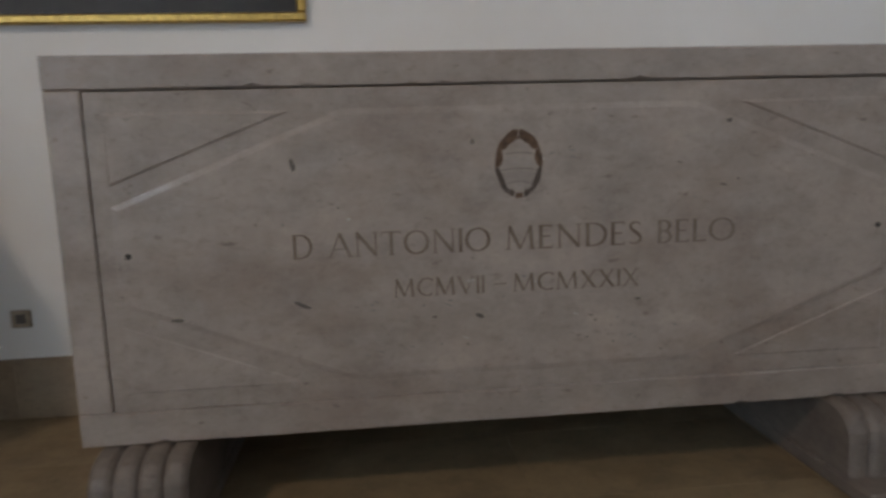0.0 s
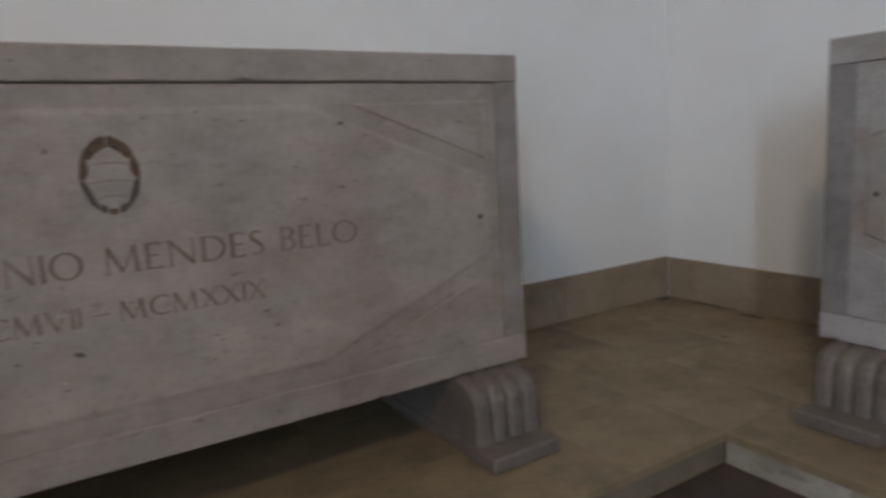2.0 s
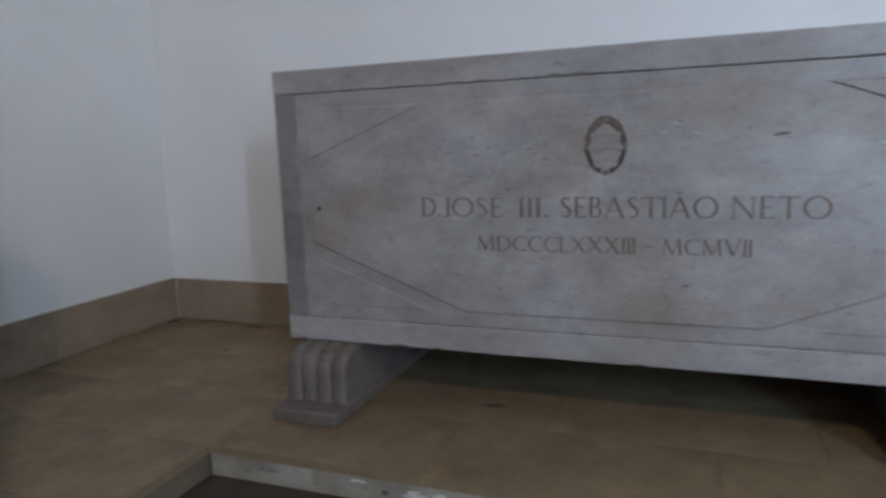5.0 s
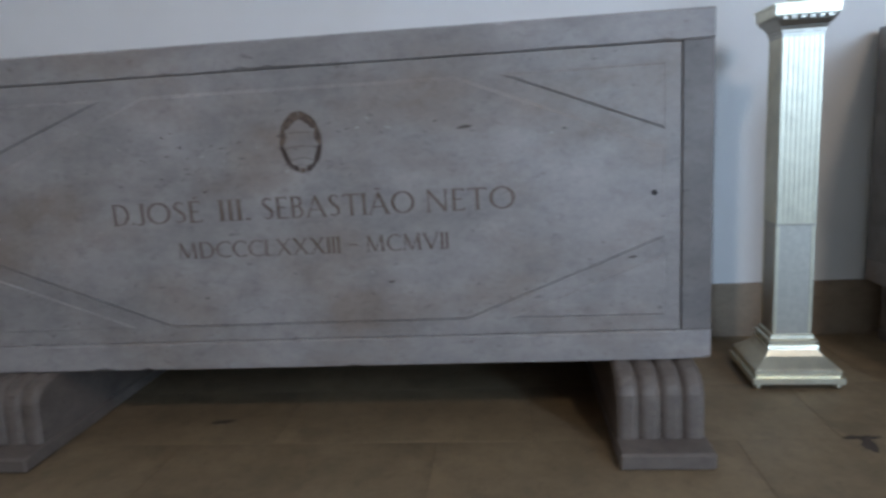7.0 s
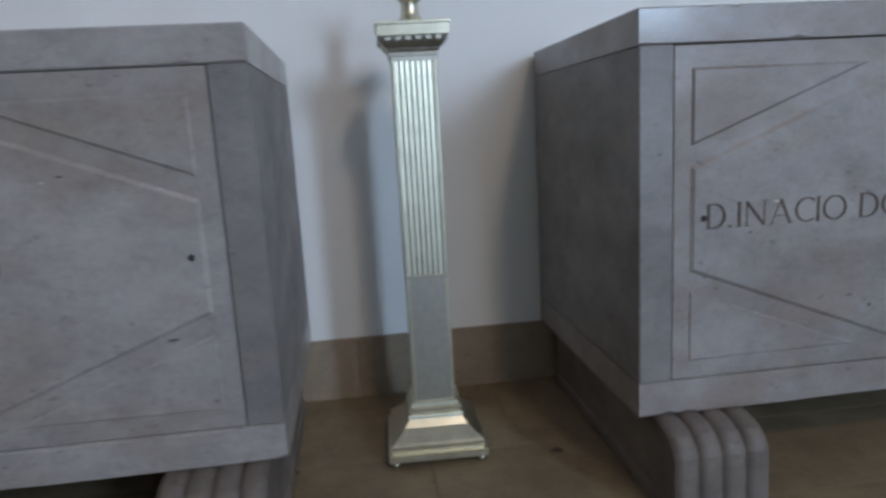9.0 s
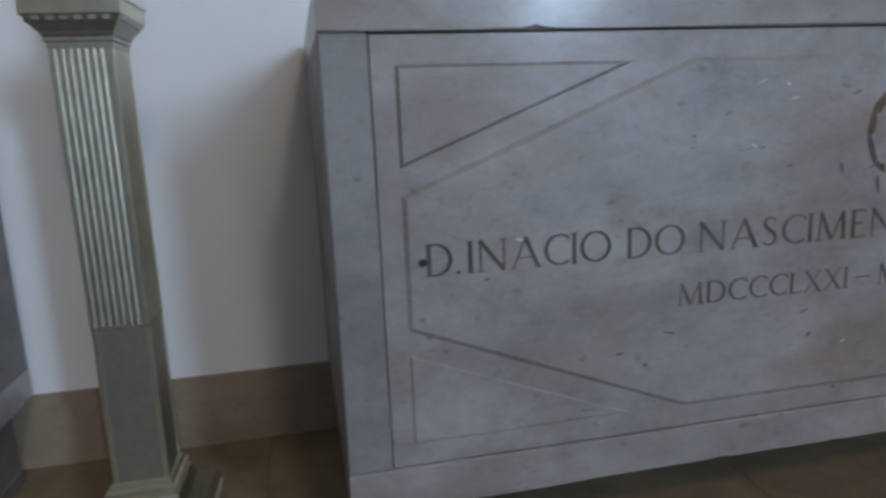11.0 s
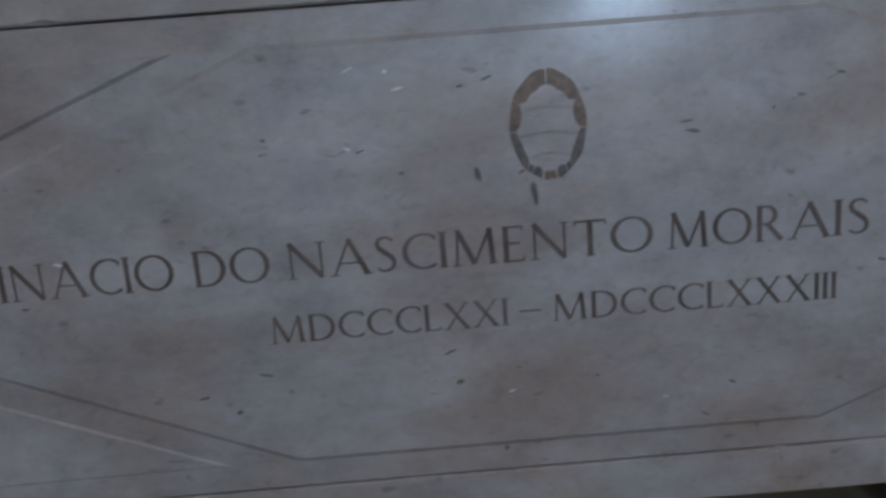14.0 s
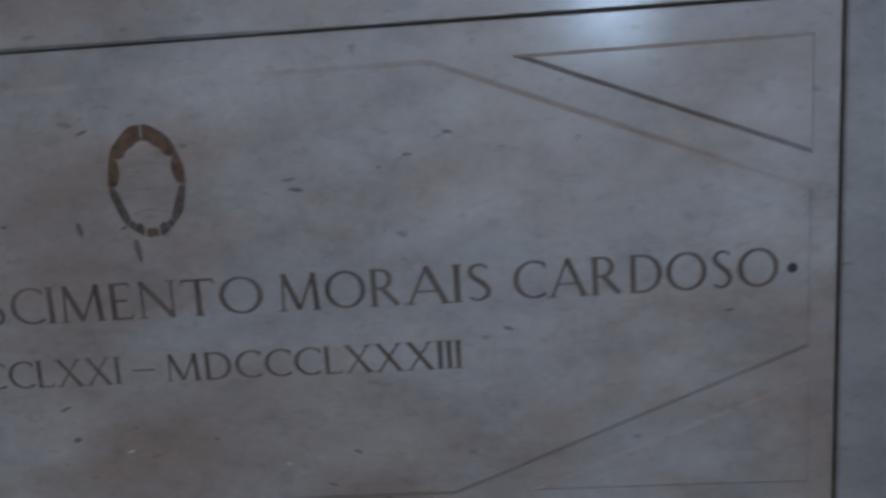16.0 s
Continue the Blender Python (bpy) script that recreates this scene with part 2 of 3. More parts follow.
def capital(c):
    """Width and strokes of one capital of height 1."""
    k, t = THICK, THIN
    if c == "I":
        return 0.16, [bar(0.08, 0, 0.08, 1, k), foot_serif(0.08, 0.017), foot_serif(0.08, 0.983)]
    if c == "J":
        return 0.30, [bar(0.22, 0.10, 0.22, 1, k), arc(0.09, 0.10, 0.13, 0.10, 0, -130, 8), foot_serif(0.22, 0.983)]
    if c in "AÁÃ":
        s = [bar(0.06, 0, 0.44, 1, t), bar(0.42, 1, 0.82, 0, k), bar(0.20, 0.34, 0.66, 0.34, t * 0.8), foot_serif(0.06, 0.017), foot_serif(0.82, 0.017)]
        if c == "Ã":
            s += [[(0.28, 1.13, 0.05), (0.36, 1.19, 0.06), (0.46, 1.14, 0.06), (0.56, 1.20, 0.05)]]
        if c == "Á":
            s += [[(0.44, 1.08, 0.04), (0.50, 1.15, 0.06)]]
        return 0.88, s
    if c == "B":
        return 0.56, [bar(0.10, 0, 0.10, 1, k), bar(0.02, 0.97, 0.28, 0.97, t), bar(0.10, 0.53, 0.28, 0.53, t), bar(0.02, 0.03, 0.28, 0.03, t),
                      arc(0.27, 0.75, 0.19, 0.22, 90, -90, 10), arc(0.27, 0.28, 0.23, 0.25, 90, -90, 10)]
    if c == "C":
        return 0.76, [arc(0.50, 0.50, 0.43, 0.47, 52, 308, 22), bar(0.75, 0.78, 0.77, 0.92, 0.05)]
    if c == "D":
        return 0.80, [bar(0.10, 0, 0.10, 1, k), bar(0.02, 0.97, 0.32, 0.97, t), bar(0.02, 0.03, 0.32, 0.03, t), arc(0.31, 0.50, 0.43, 0.47, 90, -90, 16)]
    if c in "EÉ":
        s = [bar(0.10, 0, 0.10, 1, k), bar(0.02, 0.97, 0.48, 0.97, t), bar(0.10, 0.52, 0.42, 0.52, t), bar(0.02, 0.03, 0.50, 0.03, t),
             bar(0.48, 0.97, 0.48, 0.86, 0.04), bar(0.50, 0.03, 0.51, 0.15, 0.04)]
        if c == "É":
            s += [[(0.24, 1.09, 0.05), (0.36, 1.21, 0.08)]]
        return 0.54, s
    if c == "L":
        return 0.52, [bar(0.10, 0, 0.10, 1, k), bar(0.02, 0.03, 0.48, 0.03, t), bar(0.48, 0.03, 0.50, 0.16, 0.04), foot_serif(0.10, 0.983)]
    if c == "M":
        return 1.06, [bar(0.12, 0, 0.17, 1, t), bar(0.16, 1, 0.53, 0.03, k), bar(0.53, 0.03, 0.90, 1, t), bar(0.89, 1, 0.95, 0, k), foot_serif(0.12, 0.017), foot_serif(0.95, 0.017)]
    if c == "N":
        return 0.92, [bar(0.12, 0, 0.12, 1, t), bar(0.09, 1, 0.80, 0.02, k), bar(0.80, 0.0, 0.80, 1, t), foot_serif(0.12, 0.017), foot_serif(0.80, 0.983)]
    if c == "O":
        return 0.98, [arc(0.49, 0.50, 0.43, 0.47, 0, 360, 34)]
    if c == "R":
        return 0.70, [bar(0.10, 0, 0.10, 1, k), bar(0.02, 0.97, 0.28, 0.97, t), bar(0.10, 0.49, 0.28, 0.49, t), arc(0.27, 0.73, 0.22, 0.24, 90, -90, 10),
                      bar(0.28, 0.50, 0.66, 0.02, k), foot_serif(0.10, 0.017)]
    if c == "S":
        return 0.54, [[(0.45, 0.86, 0.05), (0.38, 0.94, 0.06), (0.26, 0.97, 0.07), (0.14, 0.92, 0.09), (0.09, 0.80, 0.11), (0.13, 0.67, 0.12), (0.26, 0.55, 0.13),
                       (0.39, 0.43, 0.13), (0.46, 0.29, 0.11), (0.43, 0.14, 0.09), (0.32, 0.05, 0.07), (0.18, 0.04, 0.06), (0.07, 0.13, 0.05)]]
    if c == "T":
        return 0.74, [bar(0.37, 0, 0.37, 1, k), bar(0.02, 0.965, 0.72, 0.965, t), foot_serif(0.37, 0.017), bar(0.03, 0.97, 0.01, 0.85, 0.04), bar(0.71, 0.97, 0.73, 0.85, 0.04)]
    if c == "V":
        return 0.84, [bar(0.06, 1, 0.43, 0.02, k), bar(0.42, 0.0, 0.78, 1, t), foot_serif(0.06, 0.983), foot_serif(0.78, 0.983)]
    if c == "X":
        return 0.78, [bar(0.08, 1, 0.70, 0, k), bar(0.08, 0, 0.68, 1, t), foot_serif(0.08, 0.017), foot_serif(0.70, 0.017), foot_serif(0.08, 0.983), foot_serif(0.68, 0.983)]
    if c == "–":
        return 0.60, [bar(0.0, 0.47, 0.60, 0.47, t)]
    return 0.16, [arc(0.08, 0.06, 0.02, 0.02, 0, 360, 8)]     # a point


def stroke_into(bm, points, place):
    """A ribbon along points (x, z, width), with square ends."""
    pairs = []
    for i, (x, z, w) in enumerate(points):
        a, b = points[max(i - 1, 0)], points[min(i + 1, len(points) - 1)]
        if points[0][:2] == points[-1][:2] and i in (0, len(points) - 1):
            a, b = points[-2], points[1]
        d = Vector((b[0] - a[0], b[1] - a[1])).normalized()
        n = Vector((-d.y, d.x)) * (w / 2)
        pairs.append((bm.verts.new(place(x + n.x, z + n.y)), bm.verts.new(place(x - n.x, z - n.y))))
    for (p, q), (r, s) in zip(pairs, pairs[1:]):
        bm.faces.new((p, q, s, r))


def lettering(words, cap, z, y, parent, paint, gap=0.10):
    """Words (text, left end, right end) cut into the plane y that faces -y; each letter is a piece of its own."""
    for text, u0, u1 in words:
        widths = [capital(c)[0] for c in text]
        total = sum(widths) + gap * (len(text) - 1)
        k = (u1 - u0) / total
        at = u0
        for c, w in zip(text, widths):
            bm = bmesh.new()
            for i, pts in enumerate(capital(c)[1]):
                lift = y - 0.00006 * i
                stroke_into(bm, pts, lambda x, zz: (at + x * k, lift, z + zz * cap))
            part("letter", bm, paint, parent)
            at += (w + gap) * k


# ---- the shell of the room ----
def wall_with_openings(name, x0, x1, openings, label):
    """A wall across x0..x1 from SOUTH to NORTH, with openings (y0, y1, z0, z1) through it."""
    bm = bmesh.new()
    cuts = sorted({SOUTH - 0.4, NORTH, *[v for o in openings for v in o[:2]]})
    for a, c in zip(cuts, cuts[1:]):
        z = 0.0
        for y0, y1, z0, z1 in sorted((o for o in openings if o[0] <= a and o[1] >= c), key=lambda o: o[2]):
            box_bm(x0, x1, a, c, z, z0, bm=bm)
            z = z1
        box_bm(x0, x1, a, c, z, TOP, bm=bm)
    return structure(name, bm, PLASTER, label, "wall")


TALL_WINDOW, FILL_WINDOW, HIGH_WINDOW = (-7.45, -5.95, 2.9, 5.9), (-5.1, -4.1, 4.0, 6.0), (-4.7, -3.3, 7.0, 8.4)
BROAD_OPENING, DARK_OPENING = (-9.2, -1.0, LOW, 2.72), (-0.6, 3.0, LOW, 6.2)
structure("wall_north", box_bm(WEST - THICK_WALL, EAST + 0.4, NORTH, NORTH + 0.4, 0, TOP), PLASTER, "plain white plastered wall above a stone skirting", "wall")
structure("wall_east", box_bm(EAST, EAST + 0.4, SOUTH - 0.4, NORTH, 0, TOP), PLASTER, "plain white plastered wall behind the tombs", "wall")
structure("wall_south", box_bm(WEST, EAST, SOUTH - 0.4, SOUTH, 0, TOP), PLASTER, "plain white plastered end wall", "wall")
wall_with_openings("wall_west", WEST - THICK_WALL, WEST, [TALL_WINDOW, FILL_WINDOW, HIGH_WINDOW, BROAD_OPENING, DARK_OPENING], "plain white plastered wall with windows and added, unseen openings")
structure("ceiling", box_bm(WEST - THICK_WALL, EAST + 0.4, SOUTH - 0.4, NORTH + 0.4, TOP, TOP + 0.3), CEIL, "plain grey plastered ceiling", "ceiling")
# added closed dark space, out of view: darkens reflections and cuts bounce light
annex = box_bm(WEST - THICK_WALL - 3.4, WEST - THICK_WALL - 3.2, -1.6, 3.4, 0, 6.6)
box_bm(WEST - THICK_WALL - 3.2, WEST - THICK_WALL, -1.6, -1.4, 0, 6.6, bm=annex)
box_bm(WEST - THICK_WALL - 3.2, WEST - THICK_WALL, 3.2, 3.4, 0, 6.6, bm=annex)
box_bm(WEST - THICK_WALL - 3.2, WEST - THICK_WALL, -1.4, 3.2, 6.3, 6.6, bm=annex)
box_bm(WEST - THICK_WALL - 3.2, WEST, -1.4, 3.2, 0, LOW - 0.01, bm=annex)
structure("dark_annex", annex, CEIL, "added dark room, unseen, that keeps reflections on its side dark", "room")
floor_low = structure("floor", box_bm(WEST, STEP_X + 0.02, SOUTH, STEP_Y + 0.02, LOW - 0.2, LOW - 0.012), DARK, "sunk floor of dark brown stone slabs", "floor")


def window(name, opening, cols, rows, label="white painted wooden window in a deep reveal"):
    y0, y1, z0, z1 = opening
    x = WEST - THICK_WALL + 0.08
    bm = box_bm(x - 0.04, x + 0.04, y0, y0 + 0.07, z0, z1)
    box_bm(x - 0.04, x + 0.04, y1 - 0.07, y1, z0, z1, bm=bm)
    box_bm(x - 0.04, x + 0.04, y0 + 0.07, y1 - 0.07, z0, z0 + 0.07, bm=bm)
    box_bm(x - 0.04, x + 0.04, y0 + 0.07, y1 - 0.07, z1 - 0.07, z1, bm=bm)
    top = structure(name, bm, WOOD, label, "window")
    dy, dz = (y1 - y0 - 0.14) / cols, (z1 - z0 - 0.14) / rows
    for i in range(cols):
        for j in range(rows):
            a, b = y0 + 0.07 + i * dy, z0 + 0.07 + j * dz
            pane = part("pane", box_bm(x - 0.004, x + 0.004, a + 0.012, a + dy - 0.012, b + 0.012, b + dz - 0.012), GLASS, top)
            pane.visible_shadow = False
    for i in range(1, cols):
        part("glazing_bar", box_bm(x - 0.02, x + 0.02, y0 + 0.07 + i * dy - 0.012, y0 + 0.07 + i * dy + 0.012, z0 + 0.07, z1 - 0.07), WOOD, top)


window("window_1", TALL_WINDOW, 2, 4)
# unseen window, built around the added upper fill
window("fill_window", FILL_WINDOW, 2, 3)
window("window_3", HIGH_WINDOW, 2, 2)
# unseen doors, built around the added broad light
window("broad_fill_doors", BROAD_OPENING, 10, 3, "added wide white painted glazed doors, unseen, for a broad light")


# ---- the tombs ----
def foot_bm(u0, u1):
    """A reeded console foot: it swells out under the chest and falls to its plinth, and runs back to the wall."""
    bm = bmesh.new()
    profile = [(0.05, 0.301), (-0.02, 0.300), (-0.064, 0.294), (-0.101, 0.279), (-0.127, 0.254), (-0.140, 0.222), (-0.144, 0.180), (-0.145, 0.120), (-0.147, 0.061)]
    cols, reeds = 32, 4
    grid = []
    for y, z in profile:
        row = []
        for i in range(cols + 1):
            s = i / cols
            deep = 0.016 * (1 - abs(math.sin(math.pi * reeds * s))) ** 2
            row.append(bm.verts.new((u0 + (u1 - u0) * s, y + deep, z - deep * (0.8 if z > 0.23 else 0.0))))
        grid.append(row)
    for r in range(len(grid) - 1):
        for i in range(cols):
            bm.faces.new((grid[r][i], grid[r + 1][i], grid[r + 1][i + 1], grid[r][i + 1]))
    for i, u in ((0, u0), (cols, u1)):
        side = [row[i] for row in grid] + [bm.verts.new((u, 1.04, 0.061)), bm.verts.new((u, 1.04, 0.301))]
        bm.faces.new(side if i == 0 else side[::-1])
    return bm


def emblem(parent, u, z, y, inlay):
    """An oval garland of leaf-shaped blocks: two heavy ones meet under the crown, smaller ones run down to the foot."""
    top = new("emblem")
    top.parent = parent
    tagged(top, "worn red-brown bronze oval emblem")
    blocks = [(1.2, 60.5, 0.74, 0.70, inlay), (61, 95.3, 0.83, 0.14, inlay), (96, 142, 0.86, 0.09, EMBLEM_DARK), (143, 151, 0.87, 0.03, EMBLEM_DARK), (152, 167, 0.85, 0.05, EMBLEM_DARK), (171, 179.8, 0.86, 0.02, inlay)]
    for side in (-1, 1):
        for a0, a1, edge, swell, mat in blocks:
            bm, pairs, steps = bmesh.new(), [], max(3, int((a1 - a0) / 4))
            for i in range(steps + 1):
                t = i / steps
                a = radians(a0 + (a1 - a0) * t)
                if swell > 0.5:                             # the heavy block keeps a straight, roof-like inner edge
                    k = 0.715 - 0.03 * math.sin(math.pi * t) + 0.11 * max(0.0, t - 0.84) / 0.16 + 0.012 * math.sin(13 * t)
                else:
                    k = edge - swell * math.sin(math.pi * t) ** 0.6
                out = 1.0 + 0.012 * math.sin(9 * a + side)
                pairs.append([bm.verts.new((u + side * 0.078 * math.sin(a) * r, y, z + 0.110 * math.cos(a) * r)) for r in (out, k)])
            for (p, q), (r, t) in zip(pairs, pairs[1:]):
                bm.faces.new((p, q, t, r) if side > 0 else (r, t, q, p))
            part("leaf", bm, mat, top)
    for zz, half, bend in ((0.030, 0.044, 0.004), (-0.022, 0.056, 0.006), (-0.066, 0.038, 0.008)):
        bm = bmesh.new()
        for i in range(8):
            s0, s1 = -1 + i / 4, -1 + (i + 1) / 4
            pts = [(s0, 0), (s1, 0), (s1, 0.0035), (s0, 0.0035)]
            bm.faces.new([bm.verts.new((u + half * s, y, z + zz + bend * (1 - s * s) + h)) for s, h in pts])
        part("emblem_line", bm, EMBLEM_LINE, top)
    return top


def disc_bm(u, z, y, r, sides=14):
    bm = bmesh.new()
    bm.faces.new([bm.verts.new((u + r * math.cos(2 * math.pi * i / sides), y, z + r * math.sin(2 * math.pi * i / sides))) for i in range(sides)])
    return bm


def worn_slab_bm(x0, x1, deep, z0, z1, rnd, steps=90):
    """A long slab whose two front edges are rubbed and chipped unevenly."""
    bm, rings = bmesh.new(), []
    high, low = 0.004, 0.004
    for i in range(steps + 1):
        x = x0 + (x1 - x0) * i / steps
        high = min(0.007, max(0.002, high + rnd.uniform(-0.0015, 0.0015)))
        low = min(0.006, max(0.002, low + rnd.uniform(-0.0015, 0.0015)))
        h = high + (rnd.uniform(0.004, 0.009) if rnd.random() < 0.05 else 0)
        l = low + (rnd.uniform(0.004, 0.010) if rnd.random() < 0.05 else 0)
        rings.append([bm.verts.new((x, y, z)) for y, z in ((h, z1), (0, z1 - h), (0, z0 + l), (l, z0), (deep, z0), (deep, z1))])
    for a, c in zip(rings, rings[1:]):
        for i in range(6):
            j = (i + 1) % 6
            bm.faces.new((a[i], a[j], c[j], c[i]))
    bm.faces.new(rings[0][::-1])
    bm.faces.new(rings[-1])
    return bm


def sarcophagus(m, label, stone_mat, end_mats, paint, lines, chips, left=1.45, joints=(0.003, 0.003, 0.006), relief=1.0, inlay=None, emblem_at=0.004):
    """A stone chest on two reeded feet: slabs for lid, base and ends, and a carved front panel."""
    rnd = random.Random(len(chips))
    top = tagged(new("sarcophagus"), label, "sarcophagus", "stone tombs along the walls")
    top.matrix_world = m
    right, deep = 1.45, 1.10
    part("lid", worn_slab_bm(-left, right, deep, 1.424, 1.525, rnd), stone_mat, top)
    part("base_slab", worn_slab_bm(-left, right, deep, 0.302, 0.412, rnd), stone_mat, top)
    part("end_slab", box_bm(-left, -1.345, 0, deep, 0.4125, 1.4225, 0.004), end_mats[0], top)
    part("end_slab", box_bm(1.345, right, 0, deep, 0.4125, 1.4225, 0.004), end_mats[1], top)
    part("core", box_bm(-1.340, 1.340, 0.05, deep - 0.01, 0.413, 1.4235), DARK, top, "dark hollow behind the joints")
    panel = part("front_panel", box_bm(-1.345 + joints[0], 1.345 - joints[1], 0.003, 0.049, 0.4125 if relief < 1 else 0.4145, 1.4245 - joints[2], 0.003), stone_mat, top, "carved front panel with raised field")
    mid = 0.914
    oct_pts = [(-1.29, mid - 0.158), (-0.575, mid - 0.441), (0.575, mid - 0.441), (1.29, mid - 0.158),
               (1.29, mid + 0.158), (0.575, mid + 0.441), (-0.575, mid + 0.441), (-1.29, mid + 0.158)]
    part("raised_field", raised_bm(oct_pts, 0.007 * relief, 0.0115 if relief == 1 else 0.020, 0.0032), stone_mat, panel)
    for su in (-1, 1):
        for sz in (-1, 1):
            tri = [(su * 1.29, mid + sz * 0.442), (su * 1.29, mid + sz * 0.218), (su * 0.724, mid + sz * 0.438)]
            if su * sz > 0:
                tri = tri[::-1]
            part("corner_field", raised_bm(tri, (0.007 if sz > 0 else 0.0045) * relief, 0.008 if sz > 0 else 0.005, 0.0032), stone_mat, panel)
    face = 0.0028 - 0.0073 * relief
    for words, cap, z in lines:
        lettering(words, cap, z - FLOOR, face, panel, paint)
    if lines:
        emblem(panel, emblem_at, 1.456 - FLOOR if relief < 1 else 1.449 - FLOOR, face, inlay or EMBLEM)
    for s in (-1, 1):
        part("bolt_hole", disc_bm(s * 1.25, 0.917, face, 0.010), DARK, panel)
    marks = [(*c, CHIP) for c in chips]
    for i in range(9 if chips else 0):                      # clusters of shallow flecks along the stone's bed
        cu, cz = rnd.uniform(-1.1, 1.1), 1.204 + rnd.choice((rnd.uniform(-0.36, -0.12), rnd.uniform(0.06, 0.38)))
        for k in range(rnd.randint(4, 9)):
            u, z = cu + rnd.gauss(0, 0.12), cz + rnd.gauss(0, 0.035)
            if abs(u) * 0.394 + abs(z - 1.204) < 0.62 and abs(z - 1.204) < 0.41 and abs(u) < 1.24:
                marks.append((u, z, rnd.uniform(0.004, 0.016), rnd.uniform(0.0015, 0.004), rnd.uniform(-25, 25), rnd.choice((CHIP, CHIP_PALE, CHIP_SOFT, CHIP_SOFT, CHIP_SOFT))))
    for u, z, ru, rz, turn, mat in marks:
        bm = disc_bm(0, 0, 0, 1.0, 9)
        c, s = math.cos(radians(turn)), math.sin(radians(turn))
        for v in bm.verts:
            x, h = v.co.x * ru * rnd.uniform(0.65, 1.2), v.co.z * rz * rnd.uniform(0.65, 1.2)
            v.co = (u + x * c - h * s, face + 0.0002, z - FLOOR + x * s + h * c)
        part("chip", bm, mat, panel)
    for s in (-1, 1):
        u0, u1 = sorted((s * 1.395, s * 1.095))
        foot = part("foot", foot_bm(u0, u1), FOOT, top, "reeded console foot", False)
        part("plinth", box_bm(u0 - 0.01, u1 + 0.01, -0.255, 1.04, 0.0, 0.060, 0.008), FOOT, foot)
    return top


CHIP = plain("chipped stone", (0.115, 0.098, 0.086), 0.85)
CHIP_SOFT = plain("shallow chip", (0.24, 0.215, 0.20), 0.8)
CHIP_PALE = plain("fresh pale chip", (0.50, 0.47, 0.44), 0.7)
sarcophagus(pose(0.519, 2.070, FLOOR), "pale brown-grey limestone tomb with faded brown inscription", TOMB_BROWN, (TOMB_BROWN, TOMB_SIDE), FADED, [
    ([("D", -0.749, -0.686), ("ANTONIO", -0.636, -0.112), ("MENDES", -0.064, 0.404), ("BELO", 0.453, 0.728)], 0.078, 1.176),
    ([("MCMVII", -0.434, -0.134), ("–", -0.104, -0.061), ("MCMXXIX", -0.041, 0.392)], 0.060, 1.036)],
    [(-0.726, 1.025, 0.030, 0.007, -25), (-0.152, 0.960, 0.016, 0.007, -20), (-0.302, 0.964, 0.008, 0.004, 0), (-1.118, 0.996, 0.028, 0.005, -4),
     (-0.733, 1.471, 0.010, 0.022, 10), (0.698, 1.579, 0.012, 0.008, 0), (-0.165, 1.530, 0.006, 0.010, 0), (0.39, 0.99, 0.012, 0.004, 0)], 1.45, (0.004, 0.003, 0.006), 0.6, None, -0.014)
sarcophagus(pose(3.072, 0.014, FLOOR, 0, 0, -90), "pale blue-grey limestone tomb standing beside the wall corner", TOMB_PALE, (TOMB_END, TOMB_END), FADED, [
    ([("D.", -0.753, -0.668), ("JOSÉ", -0.656, -0.400), ("III.", -0.333, -0.212), ("SEBASTIÃO", -0.169, 0.404), ("NETO", 0.444, 0.766)], 0.080, 1.174),
    ([("MDCCCLXXXIII", -0.514, 0.117), ("–", 0.146, 0.184), ("MCMVII", 0.213, 0.520)], 0.062, 1.036)],
    [(1.177, 0.981, 0.018, 0.004, 6), (0.60, 1.47, 0.03, 0.006, 5), (-0.42, 0.88, 0.010, 0.004, 0), (0.30, 0.92, 0.014, 0.004, 8)], 1.45, (0.0015, 0.003, 0.004), 1.0, EMBLEM_PALE)
